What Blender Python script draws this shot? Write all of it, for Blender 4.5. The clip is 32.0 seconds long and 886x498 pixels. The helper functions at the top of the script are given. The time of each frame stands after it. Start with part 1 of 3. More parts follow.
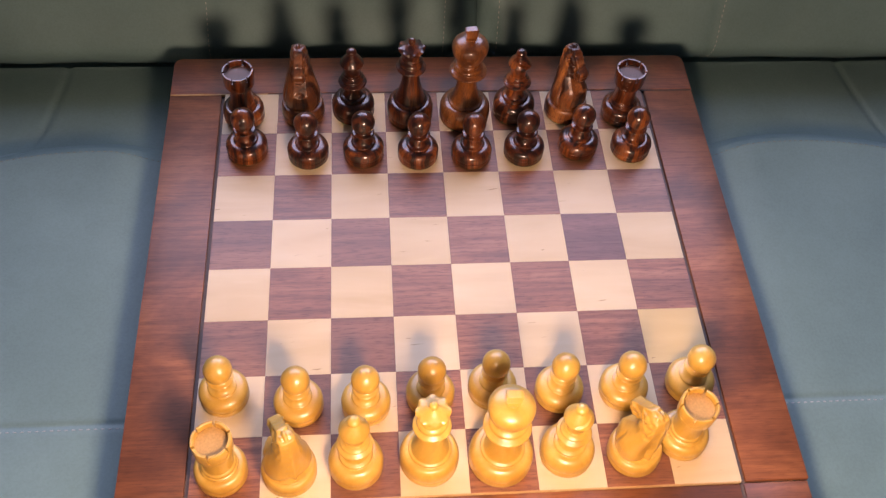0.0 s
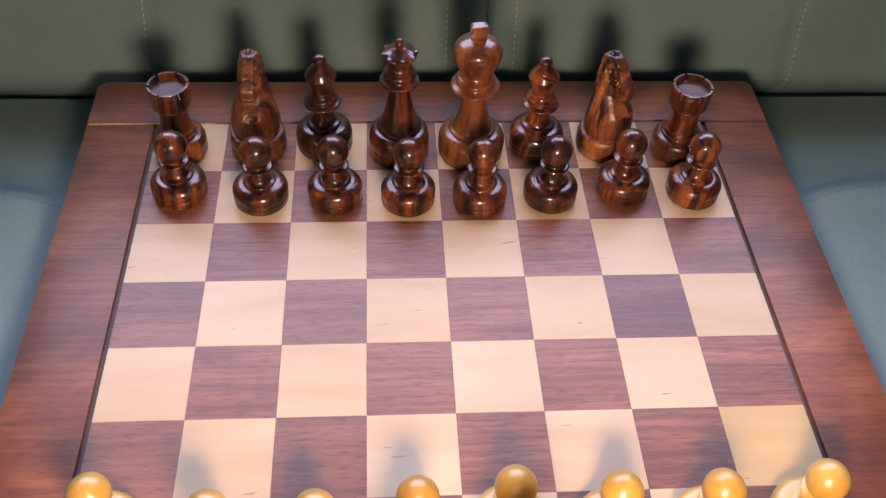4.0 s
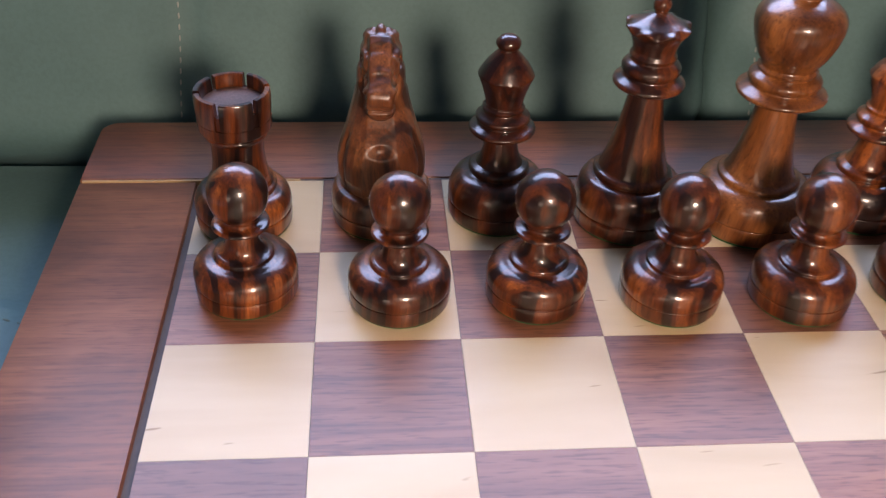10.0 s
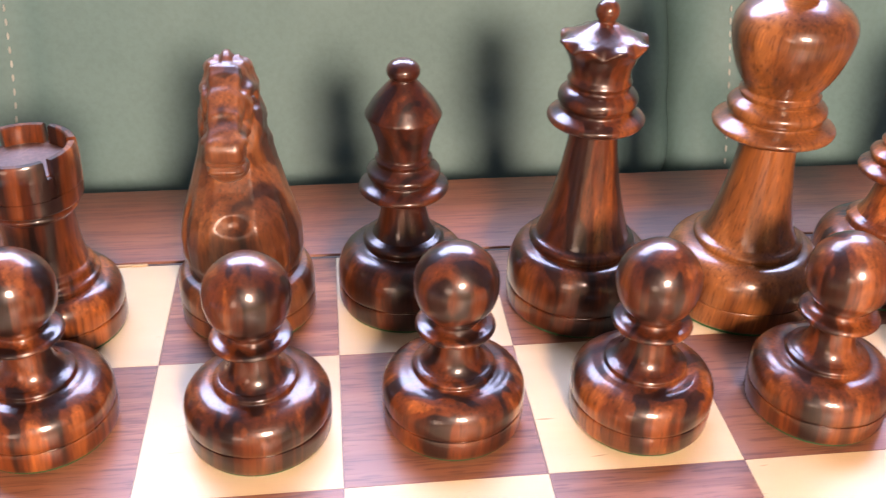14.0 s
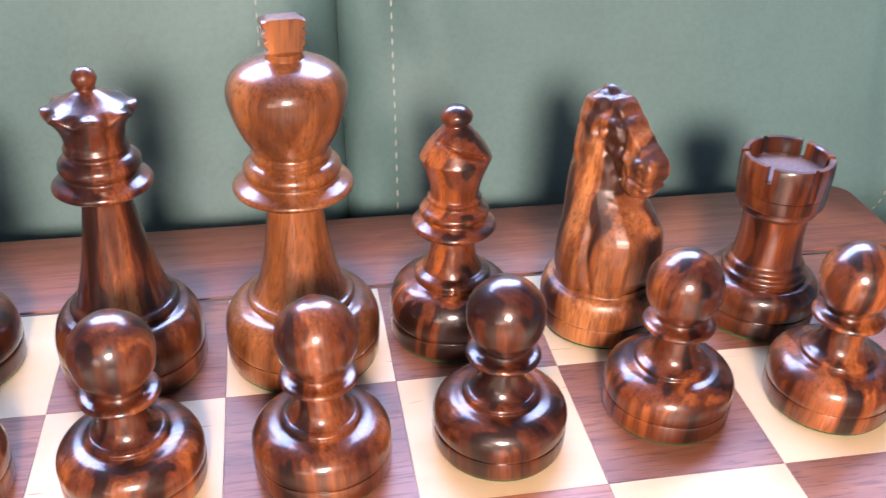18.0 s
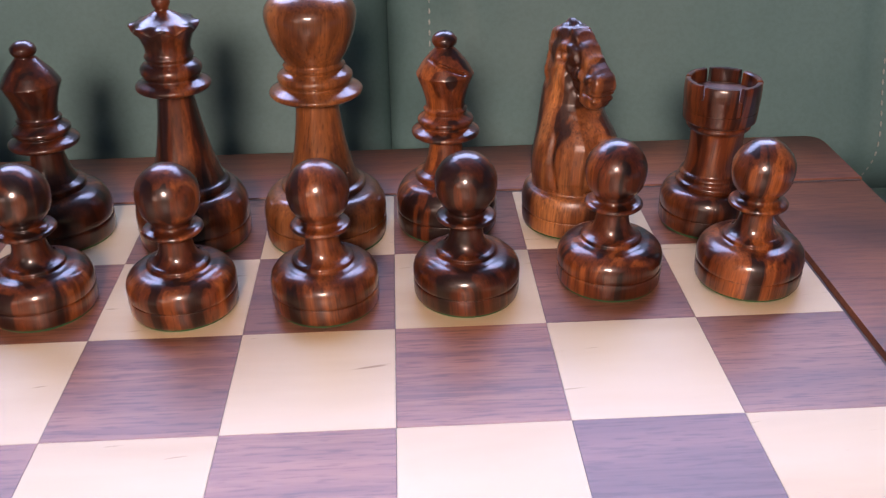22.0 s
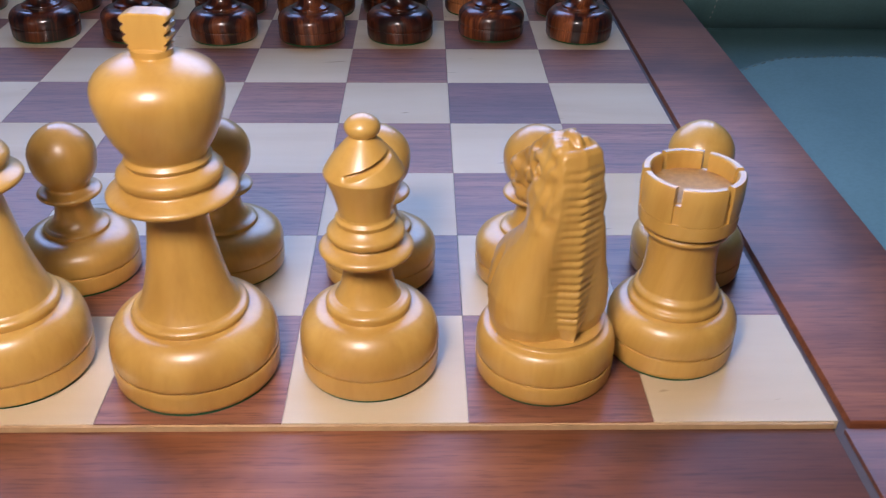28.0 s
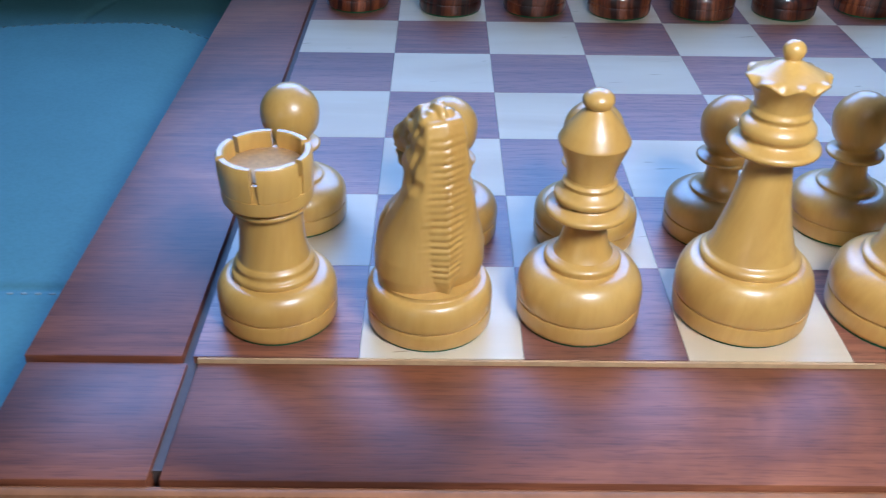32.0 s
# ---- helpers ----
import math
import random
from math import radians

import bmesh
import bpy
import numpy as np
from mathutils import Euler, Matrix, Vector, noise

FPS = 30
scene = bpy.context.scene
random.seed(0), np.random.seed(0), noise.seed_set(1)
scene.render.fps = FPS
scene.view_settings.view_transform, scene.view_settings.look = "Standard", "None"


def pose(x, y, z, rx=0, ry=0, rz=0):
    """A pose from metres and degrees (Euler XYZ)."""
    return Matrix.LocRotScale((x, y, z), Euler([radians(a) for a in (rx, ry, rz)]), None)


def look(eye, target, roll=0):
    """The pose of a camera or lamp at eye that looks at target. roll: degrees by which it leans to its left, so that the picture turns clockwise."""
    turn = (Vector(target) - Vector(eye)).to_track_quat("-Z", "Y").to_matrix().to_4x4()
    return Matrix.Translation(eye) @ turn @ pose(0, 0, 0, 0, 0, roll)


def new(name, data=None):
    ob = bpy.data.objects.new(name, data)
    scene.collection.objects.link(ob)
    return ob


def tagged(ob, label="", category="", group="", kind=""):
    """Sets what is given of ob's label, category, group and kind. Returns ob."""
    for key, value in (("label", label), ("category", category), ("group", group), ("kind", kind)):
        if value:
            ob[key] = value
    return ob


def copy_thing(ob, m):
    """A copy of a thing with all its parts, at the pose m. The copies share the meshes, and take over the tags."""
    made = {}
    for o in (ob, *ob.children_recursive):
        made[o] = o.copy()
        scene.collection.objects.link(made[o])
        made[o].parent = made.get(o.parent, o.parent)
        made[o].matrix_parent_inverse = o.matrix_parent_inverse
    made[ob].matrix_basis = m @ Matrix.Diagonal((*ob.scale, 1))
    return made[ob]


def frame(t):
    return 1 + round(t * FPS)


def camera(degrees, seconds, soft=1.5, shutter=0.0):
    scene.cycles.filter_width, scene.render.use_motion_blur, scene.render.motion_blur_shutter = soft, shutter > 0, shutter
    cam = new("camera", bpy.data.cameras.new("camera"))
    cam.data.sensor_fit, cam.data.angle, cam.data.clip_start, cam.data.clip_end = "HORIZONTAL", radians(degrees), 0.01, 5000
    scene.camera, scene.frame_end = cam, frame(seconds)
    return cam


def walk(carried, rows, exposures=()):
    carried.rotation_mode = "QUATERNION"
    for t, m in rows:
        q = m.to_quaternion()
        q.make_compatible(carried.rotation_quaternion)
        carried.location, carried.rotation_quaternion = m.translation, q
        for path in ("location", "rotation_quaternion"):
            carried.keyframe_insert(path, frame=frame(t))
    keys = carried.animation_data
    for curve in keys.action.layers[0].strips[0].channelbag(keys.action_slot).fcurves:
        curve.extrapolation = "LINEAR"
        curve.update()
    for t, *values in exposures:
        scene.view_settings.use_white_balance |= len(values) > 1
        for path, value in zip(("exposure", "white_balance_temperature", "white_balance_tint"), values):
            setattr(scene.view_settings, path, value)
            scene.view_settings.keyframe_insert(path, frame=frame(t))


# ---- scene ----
# Lengths below are in squares of the board (50 mm); S turns them into metres.
S = 0.05
TOP = 0.50  # height of the playing surface above the floor
cam = camera(50.16, 32.0, soft=1.25, shutter=0.5)
# seconds; eye across, along and above the board in squares from its near left corner; yaw, pitch, roll
ROWS = [
    (0.0, 2.611, -4.970, 13.038, -7.81, -54.31, 4.97),
    (0.5, 2.647, -4.842, 12.726, -8.03, -52.64, 5.78),
    (1.0, 2.779, -4.851, 12.390, -6.45, -50.16, 4.12),
    (1.5, 2.865, -4.659, 11.867, -7.09, -49.11, 4.98),
    (2.0, 3.000, -4.510, 11.419, -5.76, -48.05, 3.86),
    (2.5, 3.128, -4.304, 10.646, -4.88, -46.64, 3.12),
    (3.0, 3.167, -3.846, 10.145, -5.88, -47.70, 4.57),
    (3.5, 3.163, -3.424, 9.671, -5.29, -47.58, 3.38),
    (5.5, 3.375, -0.562, 7.363, -6.35, -48.02, 3.71),
    (6.0, 3.408, -0.446, 7.028, -5.92, -46.65, 2.63),
    (6.5, 3.333, -0.469, 6.518, -5.30, -44.06, 2.73),
    (7.0, 3.211, -0.318, 5.964, -5.10, -42.92, 2.62),
    (7.5, 2.733, 0.118, 5.321, -4.23, -42.62, 2.16),
    (8.0, 2.397, 0.206, 5.223, -2.75, -41.60, 2.60),
    (8.5, 2.192, 0.246, 5.602, -2.35, -40.42, 2.80),
    (9.0, 2.039, 0.492, 5.296, -4.20, -39.78, 4.09),
    (9.5, 1.567, 0.902, 4.875, -5.11, -38.75, 3.49),
    (10.0, 1.394, 1.226, 4.448, -5.44, -37.38, 2.51),
    (10.5, 1.151, 1.713, 4.081, -3.42, -36.07, 0.23),
    (11.0, 1.030, 2.179, 3.805, -4.39, -36.20, 0.82),
    (11.5, 0.914, 2.453, 3.649, -4.68, -35.94, 0.26),
    (12.0, 1.005, 2.667, 3.490, -5.45, -35.51, 0.48),
    (12.5, 1.314, 2.829, 3.524, -5.42, -35.03, 0.76),
    (13.0, 1.540, 2.842, 3.458, -5.39, -34.42, 0.60),
    (13.5, 1.840, 2.829, 3.443, -6.30, -33.65, 0.93),
    (14.0, 2.043, 2.804, 3.444, -7.26, -33.10, 1.37),
    (14.5, 2.418, 2.779, 3.445, -7.26, -32.72, 1.80),
    (16.5, 3.453, 2.855, 3.720, -8.69, -31.51, 1.15),
    (17.0, 3.698, 2.861, 3.699, -9.06, -32.80, 1.22),
    (17.5, 4.128, 2.791, 3.668, -10.73, -32.92, 1.66),
    (18.0, 4.456, 2.617, 3.661, -10.49, -31.71, 1.29),
    (18.5, 4.785, 2.385, 3.585, -9.39, -30.13, 1.21),
    (19.0, 4.999, 2.230, 3.669, -8.48, -29.30, 0.37),
    (19.5, 5.098, 1.917, 3.652, -6.61, -29.67, 0.17),
    (20.0, 5.030, 1.703, 3.793, -5.48, -30.57, 0.04),
    (20.5, 5.089, 1.395, 3.643, -5.06, -30.16, -0.14),
    (21.0, 5.112, 1.192, 3.547, -4.79, -30.27, -0.38),
    (21.5, 5.135, 0.985, 3.515, -3.70, -29.92, -0.37),
    (22.0, 5.104, 0.807, 3.491, -2.41, -29.18, -0.93),
    (22.5, 5.101, 0.260, 3.515, -0.85, -28.87, -0.07),
    (23.0, 5.243, -0.350, 3.535, -0.56, -28.83, 0.76),
    (23.5, 5.419, -0.753, 3.462, -0.17, -29.15, 0.78),
    (24.0, 5.639, -1.171, 3.387, -0.35, -29.71, 0.69),
    (24.5, 5.924, -1.599, 3.411, -0.46, -29.74, 0.52),
    (26.5, 6.088, -3.187, 3.487, -0.56, -30.10, 0.46),
    (27.0, 6.106, -3.421, 3.502, -1.62, -30.52, 1.05),
    (27.5, 6.007, -3.789, 3.461, -0.65, -30.88, 0.74),
    (28.0, 5.757, -3.866, 3.408, -1.39, -30.98, 0.67),
    (28.5, 5.235, -4.048, 3.378, -2.64, -31.12, 0.80),
    (29.0, 4.757, -4.074, 3.402, -1.49, -30.89, 0.20),
    (29.5, 4.260, -4.102, 3.527, -1.76, -30.88, 0.75),
    (30.0, 3.562, -4.058, 3.642, -2.30, -30.53, 1.50),
    (30.5, 2.757, -4.309, 3.679, -1.84, -31.29, 1.73),
    (31.0, 2.388, -4.288, 3.724, -1.59, -32.60, 1.83),
    (31.5, 1.878, -4.400, 3.623, -0.98, -32.69, 1.26),
    (32.0, 1.469, -4.444, 3.655, -0.39, -32.83, 0.75),
]


def at(i, j, h=0.0):
    """Metres from board coordinates: columns, rows and height in squares."""
    return Vector(((i - 4) * S, (j - 4) * S, TOP + h * S))


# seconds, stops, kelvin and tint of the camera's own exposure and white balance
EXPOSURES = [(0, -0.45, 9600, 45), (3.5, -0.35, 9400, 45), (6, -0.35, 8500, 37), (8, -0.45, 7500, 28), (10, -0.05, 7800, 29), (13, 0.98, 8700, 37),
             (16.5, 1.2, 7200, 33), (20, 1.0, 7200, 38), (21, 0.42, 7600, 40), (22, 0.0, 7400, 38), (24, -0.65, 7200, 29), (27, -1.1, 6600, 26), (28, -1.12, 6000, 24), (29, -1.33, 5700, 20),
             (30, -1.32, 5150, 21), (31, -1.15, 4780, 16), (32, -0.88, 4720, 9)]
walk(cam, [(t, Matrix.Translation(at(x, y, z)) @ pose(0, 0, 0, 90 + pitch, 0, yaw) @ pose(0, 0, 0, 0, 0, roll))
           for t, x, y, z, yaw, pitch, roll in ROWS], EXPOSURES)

# ---- light ----
world = bpy.data.worlds.new("world")
scene.world = world
world.use_nodes = True
wn = world.node_tree.nodes
sky = wn.new("ShaderNodeTexSky")
sky.sky_type, sky.sun_disc = "NISHITA", False
sky.sun_elevation, sky.sun_rotation = radians(35), radians(150)
world.node_tree.links.new(sky.outputs["Color"], wn["Background"].inputs["Color"])
wn["Background"].inputs["Strength"].default_value = 0.1


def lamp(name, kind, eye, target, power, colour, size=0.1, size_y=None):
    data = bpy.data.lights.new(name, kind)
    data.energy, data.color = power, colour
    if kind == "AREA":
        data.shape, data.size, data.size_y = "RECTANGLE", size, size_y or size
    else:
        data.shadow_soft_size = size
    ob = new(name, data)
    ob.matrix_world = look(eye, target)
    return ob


lamp("window_daylight", "AREA", (0.0, 1.37, 1.75), (0.0, 0.0, 0.6), 112, (0.38, 0.58, 1.0), 2.35, 1.15)
lamp("room_daylight", "AREA", (-1.35, -2.3, 1.0), (0.0, 0.2, 0.5), 5, (1.0, 0.89, 0.75), 0.7, 0.7)
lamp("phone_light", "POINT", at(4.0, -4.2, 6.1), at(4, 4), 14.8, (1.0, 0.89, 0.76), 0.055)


# ---- materials ----
def material(name, rough=0.5, coat=0.0, spec=0.5):
    m = bpy.data.materials.new(name)
    m.use_nodes = True
    b = m.node_tree.nodes["Principled BSDF"]
    b.inputs["Roughness"].default_value = rough
    b.inputs["Coat Weight"].default_value = coat
    b.inputs["Coat Roughness"].default_value = 0.12
    b.inputs["Specular IOR Level"].default_value = spec
    return m, m.node_tree.nodes, m.node_tree.links, b


def own_number(n, l):
    """A number between 0 and 1 that all parts standing on one spot share."""
    info, white = n.new("ShaderNodeObjectInfo"), n.new("ShaderNodeTexWhiteNoise")
    white.noise_dimensions = "3D"
    l.new(info.outputs["Location"], white.inputs["Vector"])
    return white.outputs["Value"]


def coords(n, l, scale, turn=(0, 0, 0), shuffle=True):
    """Object coordinates in metres, shifted at random from object to object."""
    tc = n.new("ShaderNodeTexCoord")
    mp = n.new("ShaderNodeMapping")
    mp.vector_type = "TEXTURE"
    mp.inputs["Scale"].default_value = tuple(1 / k for k in scale)
    mp.inputs["Rotation"].default_value = turn
    if shuffle:
        add, mul = n.new("ShaderNodeVectorMath"), n.new("ShaderNodeVectorMath")
        mul.operation = "MULTIPLY"
        mul.inputs[1].default_value = (7.3, 3.1, 5.7)
        l.new(own_number(n, l), mul.inputs[0])
        l.new(tc.outputs["Object"], add.inputs[0])
        l.new(mul.outputs[0], add.inputs[1])
        l.new(add.outputs[0], mp.inputs["Vector"])
    else:
        l.new(tc.outputs["Object"], mp.inputs["Vector"])
    return mp.outputs["Vector"]


def noise_tex(n, l, vec, scale, detail=4.0, rough=0.55, distort=0.0):
    t = n.new("ShaderNodeTexNoise")
    t.inputs["Scale"].default_value, t.inputs["Detail"].default_value = scale, detail
    t.inputs["Roughness"].default_value, t.inputs["Distortion"].default_value = rough, distort
    l.new(vec, t.inputs["Vector"])
    return t.outputs["Fac"]


def ramp(n, l, fac, stops):
    r = n.new("ShaderNodeValToRGB")
    while len(r.color_ramp.elements) < len(stops):
        r.color_ramp.elements.new(0.5)
    for e, (p, c) in zip(r.color_ramp.elements, stops):
        e.position, e.color = p, (*c, 1)
    l.new(fac, r.inputs["Fac"])
    return r.outputs["Color"]


def mixed(n, l, kind, fac, a, b):
    m = n.new("ShaderNodeMix")
    m.data_type, m.blend_type = "RGBA", kind
    if isinstance(fac, (int, float)):
        m.inputs["Factor"].default_value = fac
    else:
        l.new(fac, m.inputs["Factor"])
    for socket, v in ((m.inputs["A"], a), (m.inputs["B"], b)):
        if isinstance(v, tuple):
            socket.default_value = (*v, 1)
        else:
            l.new(v, socket)
    return m.outputs["Result"]


def bump(n, l, b, height, strength, distance=0.001):
    t = n.new("ShaderNodeBump")
    t.inputs["Strength"].default_value, t.inputs["Distance"].default_value = strength, distance
    l.new(height, t.inputs["Height"])
    l.new(t.outputs["Normal"], b.inputs["Normal"])
    l.new(t.outputs["Normal"], b.inputs["Coat Normal"])


def board_wood(name, dark, mid, light, streak, rough, figure, lacquer=0.45):
    """Veneer with its grain across the board, broad tonal bands and short pores."""
    m, n, l, b = material(name, rough, lacquer)
    b.inputs["Coat Roughness"].default_value = 0.36
    broad = noise_tex(n, l, coords(n, l, figure), 1.0, 4, 0.55, 0.9)
    col = ramp(n, l, broad, [(0.30, dark), (0.5, mid), (0.70, light)])
    band = noise_tex(n, l, coords(n, l, (13, 330, 330)), 1.0, 3, 0.55, 0.6)
    grain = n.new("ShaderNodeMapRange")
    grain.inputs["To Min"].default_value, grain.inputs["To Max"].default_value = 0.35 * streak, min(1.0, 1.6 * streak)
    l.new(own_number(n, l), grain.inputs["Value"])
    col = mixed(n, l, "MULTIPLY", grain.outputs["Result"], col, ramp(n, l, band, [(0.35, (0.60, 0.54, 0.52)), (0.60, (1.06, 1.05, 1.03))]))
    pores = noise_tex(n, l, coords(n, l, (95, 1150, 1150)), 1.0, 2, 0.5)
    col = mixed(n, l, "MULTIPLY", streak, col, ramp(n, l, pores, [(0.35, (0.46, 0.38, 0.35)), (0.47, (1, 1, 1))]))
    tone = ramp(n, l, own_number(n, l), [(0.0, (0.78, 0.76, 0.80)), (0.5, (1, 1, 1)), (1.0, (1.15, 1.08, 1.0))])
    l.new(mixed(n, l, "MULTIPLY", 1.0, col, tone), b.inputs["Base Color"])
    bump(n, l, b, pores, 0.10, 0.0004)
    return m


def maple_wood(name, tint):
    m, n, l, b = material(name, 0.44, 0.3)
    b.inputs["Coat Roughness"].default_value = 0.4
    broad = noise_tex(n, l, coords(n, l, (6, 30, 30)), 1.2, 4, 0.5, 0.4)
    col = ramp(n, l, broad, [(0.3, (0.54, 0.42, 0.25)), (0.55, (0.61, 0.50, 0.32)), (0.8, (0.65, 0.56, 0.39))])
    fleck = noise_tex(n, l, coords(n, l, (48, 430, 430), (0, 0, 0.12)), 0.8, 2, 0.5, 0.5)
    col = mixed(n, l, "MULTIPLY", 0.8, col, ramp(n, l, fleck, [(0.240, (0.42, 0.31, 0.20)), (0.280, (1, 1, 1))]))
    tone = ramp(n, l, own_number(n, l), [(0.0, (0.95, 0.91, 0.84)), (1.0, (1.04, 1.02, 1.0))])
    col = mixed(n, l, "MULTIPLY", 1.0, col, tint)
    l.new(mixed(n, l, "MULTIPLY", 1.0, col, tone), b.inputs["Base Color"])
    bump(n, l, b, noise_tex(n, l, coords(n, l, (30, 500, 500)), 1.0, 3), 0.05, 0.0004)
    return m


def rosewood(name, dark, mid, light, band=(185, 95, 3), contrast=1.0, fleck=0.35, gloss=0.14):
    """Lacquered rosewood: grain that runs up the piece as dark and ruddy stripes, finer lines, open pores, and a tone of its own for each piece."""
    m, n, l, b = material(name, 0.40, 1.0, 0.3)
    b.inputs["Coat Roughness"].default_value = gloss
    b.inputs["Coat IOR"].default_value = 1.45
    turn = (0.05, 0.07, 0.25)
    stripe = noise_tex(n, l, coords(n, l, band, turn), 1.0, 2, 0.5, 0.2)
    col = ramp(n, l, stripe, [(0.42, dark), (0.465, mid), (0.55, mid), (0.61, light)])
    show = ramp(n, l, own_number(n, l), [(0.0, (0.75, 0.75, 0.75)), (0.6, (1, 1, 1))])
    col = mixed(n, l, "MIX", show, mid, col)
    patch = noise_tex(n, l, coords(n, l, (62, 40, 4), turn), 1.0, 1, 0.5)
    col = mixed(n, l, "MULTIPLY", contrast, col, ramp(n, l, patch, [(0.38, (0.50, 0.41, 0.38)), (0.56, (1.1, 1.08, 1.05)), (0.72, (1.45, 1.35, 1.2))]))
    line = noise_tex(n, l, coords(n, l, (800, 420, 9), turn), 1.0, 2, 0.5, 0.1)
    col = mixed(n, l, "MULTIPLY", 0.4 * contrast, col, ramp(n, l, line, [(0.36, (0.26, 0.18, 0.16)), (0.50, (1, 1, 1)), (0.68, (1.4, 1.3, 1.2))]))
    pore = noise_tex(n, l, coords(n, l, (1400, 1400, 75), turn), 1.0, 2, 0.5)
    col = mixed(n, l, "MULTIPLY", fleck, col, ramp(n, l, pore, [(0.34, (0.22, 0.15, 0.13)), (0.45, (1, 1, 1)), (0.60, (1, 1, 1)), (0.70, (1.9, 1.75, 1.6))]))
    tone = ramp(n, l, own_number(n, l), [(0.0, (0.74, 0.67, 0.65)), (0.5, (1.0, 0.96, 0.94)), (1.0, (1.25, 1.18, 1.08))])
    l.new(mixed(n, l, "MULTIPLY", 1.0, col, tone), b.inputs["Base Color"])
    ring = noise_tex(n, l, coords(n, l, (6, 6, 1500)), 1.0, 2, 0.5)
    both = n.new("ShaderNodeMath")
    l.new(pore, both.inputs[0])
    l.new(ring, both.inputs[1])
    bump(n, l, b, both.outputs[0], 0.10, 0.0003)
    return m


def boxwood():
    m, n, l, b = material("boxwood", 0.45, 0.85)
    b.inputs["Coat Roughness"].default_value = 0.27
    v = coords(n, l, (60, 60, 12), (0.1, 0.15, 0))
    col = ramp(n, l, noise_tex(n, l, v, 0.8, 4, 0.55, 0.5),
               [(0.3, (0.465, 0.258, 0.047)), (0.5, (0.570, 0.338, 0.068)), (0.72, (0.648, 0.411, 0.101))])
    fine = noise_tex(n, l, coords(n, l, (700, 700, 60), (0.1, 0.15, 0)), 1.0, 3, 0.6)
    col = mixed(n, l, "MULTIPLY", 0.16, col, ramp(n, l, fine, [(0.3, (0.7, 0.6, 0.5)), (0.55, (1, 1, 1))]))
    tone = ramp(n, l, own_number(n, l), [(0.0, (0.92, 0.86, 0.78)), (1.0, (1.06, 1.05, 1.04))])
    l.new(mixed(n, l, "MULTIPLY", 1.0, col, tone), b.inputs["Base Color"])
    bump(n, l, b, fine, 0.05, 0.0003)
    return m


def leather():
    m, n, l, b = material("sage_leather", 0.58, 0.0, 0.3)
    v = coords(n, l, (1, 1, 1), shuffle=False)
    col = ramp(n, l, noise_tex(n, l, v, 9, 5, 0.6), [(0.3, (0.104, 0.208, 0.205)), (0.7, (0.134, 0.262, 0.258))])
    fine = noise_tex(n, l, v, 420, 3, 0.6)
    col = mixed(n, l, "MULTIPLY", 0.25, col, ramp(n, l, fine, [(0.35, (0.7, 0.7, 0.7)), (0.6, (1, 1, 1))]))
    l.new(col, b.inputs["Base Color"])
    vo = n.new("ShaderNodeTexVoronoi")
    vo.inputs["Scale"].default_value = 520
    l.new(v, vo.inputs["Vector"])
    crease = noise_tex(n, l, v, 38, 4, 0.6)
    add = n.new("ShaderNodeMath")
    add.operation = "MULTIPLY_ADD"
    add.inputs[1].default_value = 0.5
    l.new(crease, add.inputs[0])
    l.new(vo.outputs["Distance"], add.inputs[2])
    bump(n, l, b, add.outputs[0], 0.07, 0.0005)
    return m


def plain(name, colour, rough, scale=40.0, amount=0.2):
    m, n, l, b = material(name, rough)
    v = coords(n, l, (1, 1, 1), shuffle=False)
    dim = tuple(c * (1 - amount) for c in colour)
    l.new(ramp(n, l, noise_tex(n, l, v, scale, 5), [(0.3, dim), (0.7, colour)]), b.inputs["Base Color"])
    return m


WALNUT = board_wood("walnut_veneer", (0.172, 0.065, 0.035), (0.247, 0.097, 0.049), (0.322, 0.134, 0.068), 0.7, 0.45, (5, 45, 45), 0.38)
RAIL = board_wood("walnut_rail", (0.092, 0.029, 0.012), (0.192, 0.064, 0.026), (0.310, 0.114, 0.047), 0.45, 0.5, (9, 16, 16), 0.2)
PURPLE_WALNUT = board_wood("purple_walnut_veneer", (0.11, 0.041, 0.031), (0.165, 0.064, 0.047), (0.22, 0.091, 0.064), 0.6, 0.44, (8, 30, 30), 0.3)
MAPLE = maple_wood("maple_veneer", (1.0, 1.0, 1.0))
YELLOW_MAPLE = maple_wood("yellowed_maple_veneer", (0.97, 0.92, 0.70))
ROSE = rosewood("rosewood", (0.014, 0.0048, 0.0035), (0.090, 0.0235, 0.0072), (0.215, 0.066, 0.0185), fleck=0.5)
GOLDEN_ROSE = rosewood("golden_rosewood", (0.092, 0.031, 0.0095), (0.156, 0.055, 0.0168), (0.225, 0.088, 0.030), (75, 60, 14), 0.6, 0.55)
RED_ROSE = rosewood("red_rosewood", (0.040, 0.013, 0.006), (0.185, 0.064, 0.021), (0.30, 0.122, 0.043), (120, 70, 12), fleck=0.6, gloss=0.36)
BOX = boxwood()
LEATHER = leather()
ROSE_END = plain("rosewood_end_grain", (0.16, 0.075, 0.05), 0.45, 900, 0.6)
BOX_END = plain("boxwood_end_grain", (0.52, 0.30, 0.10), 0.7, 700, 0.25)
FELT = plain("green_felt", (0.02, 0.10, 0.04), 0.95, 900)
GROOVE = plain("groove_stain", (0.085, 0.062, 0.052), 0.6, 300)
PLY = plain("bare_wood_edge", (0.55, 0.36, 0.17), 0.6, 200)
EDGE = plain("edge_wood", (0.36, 0.15, 0.055), 0.45, 120, 0.3)
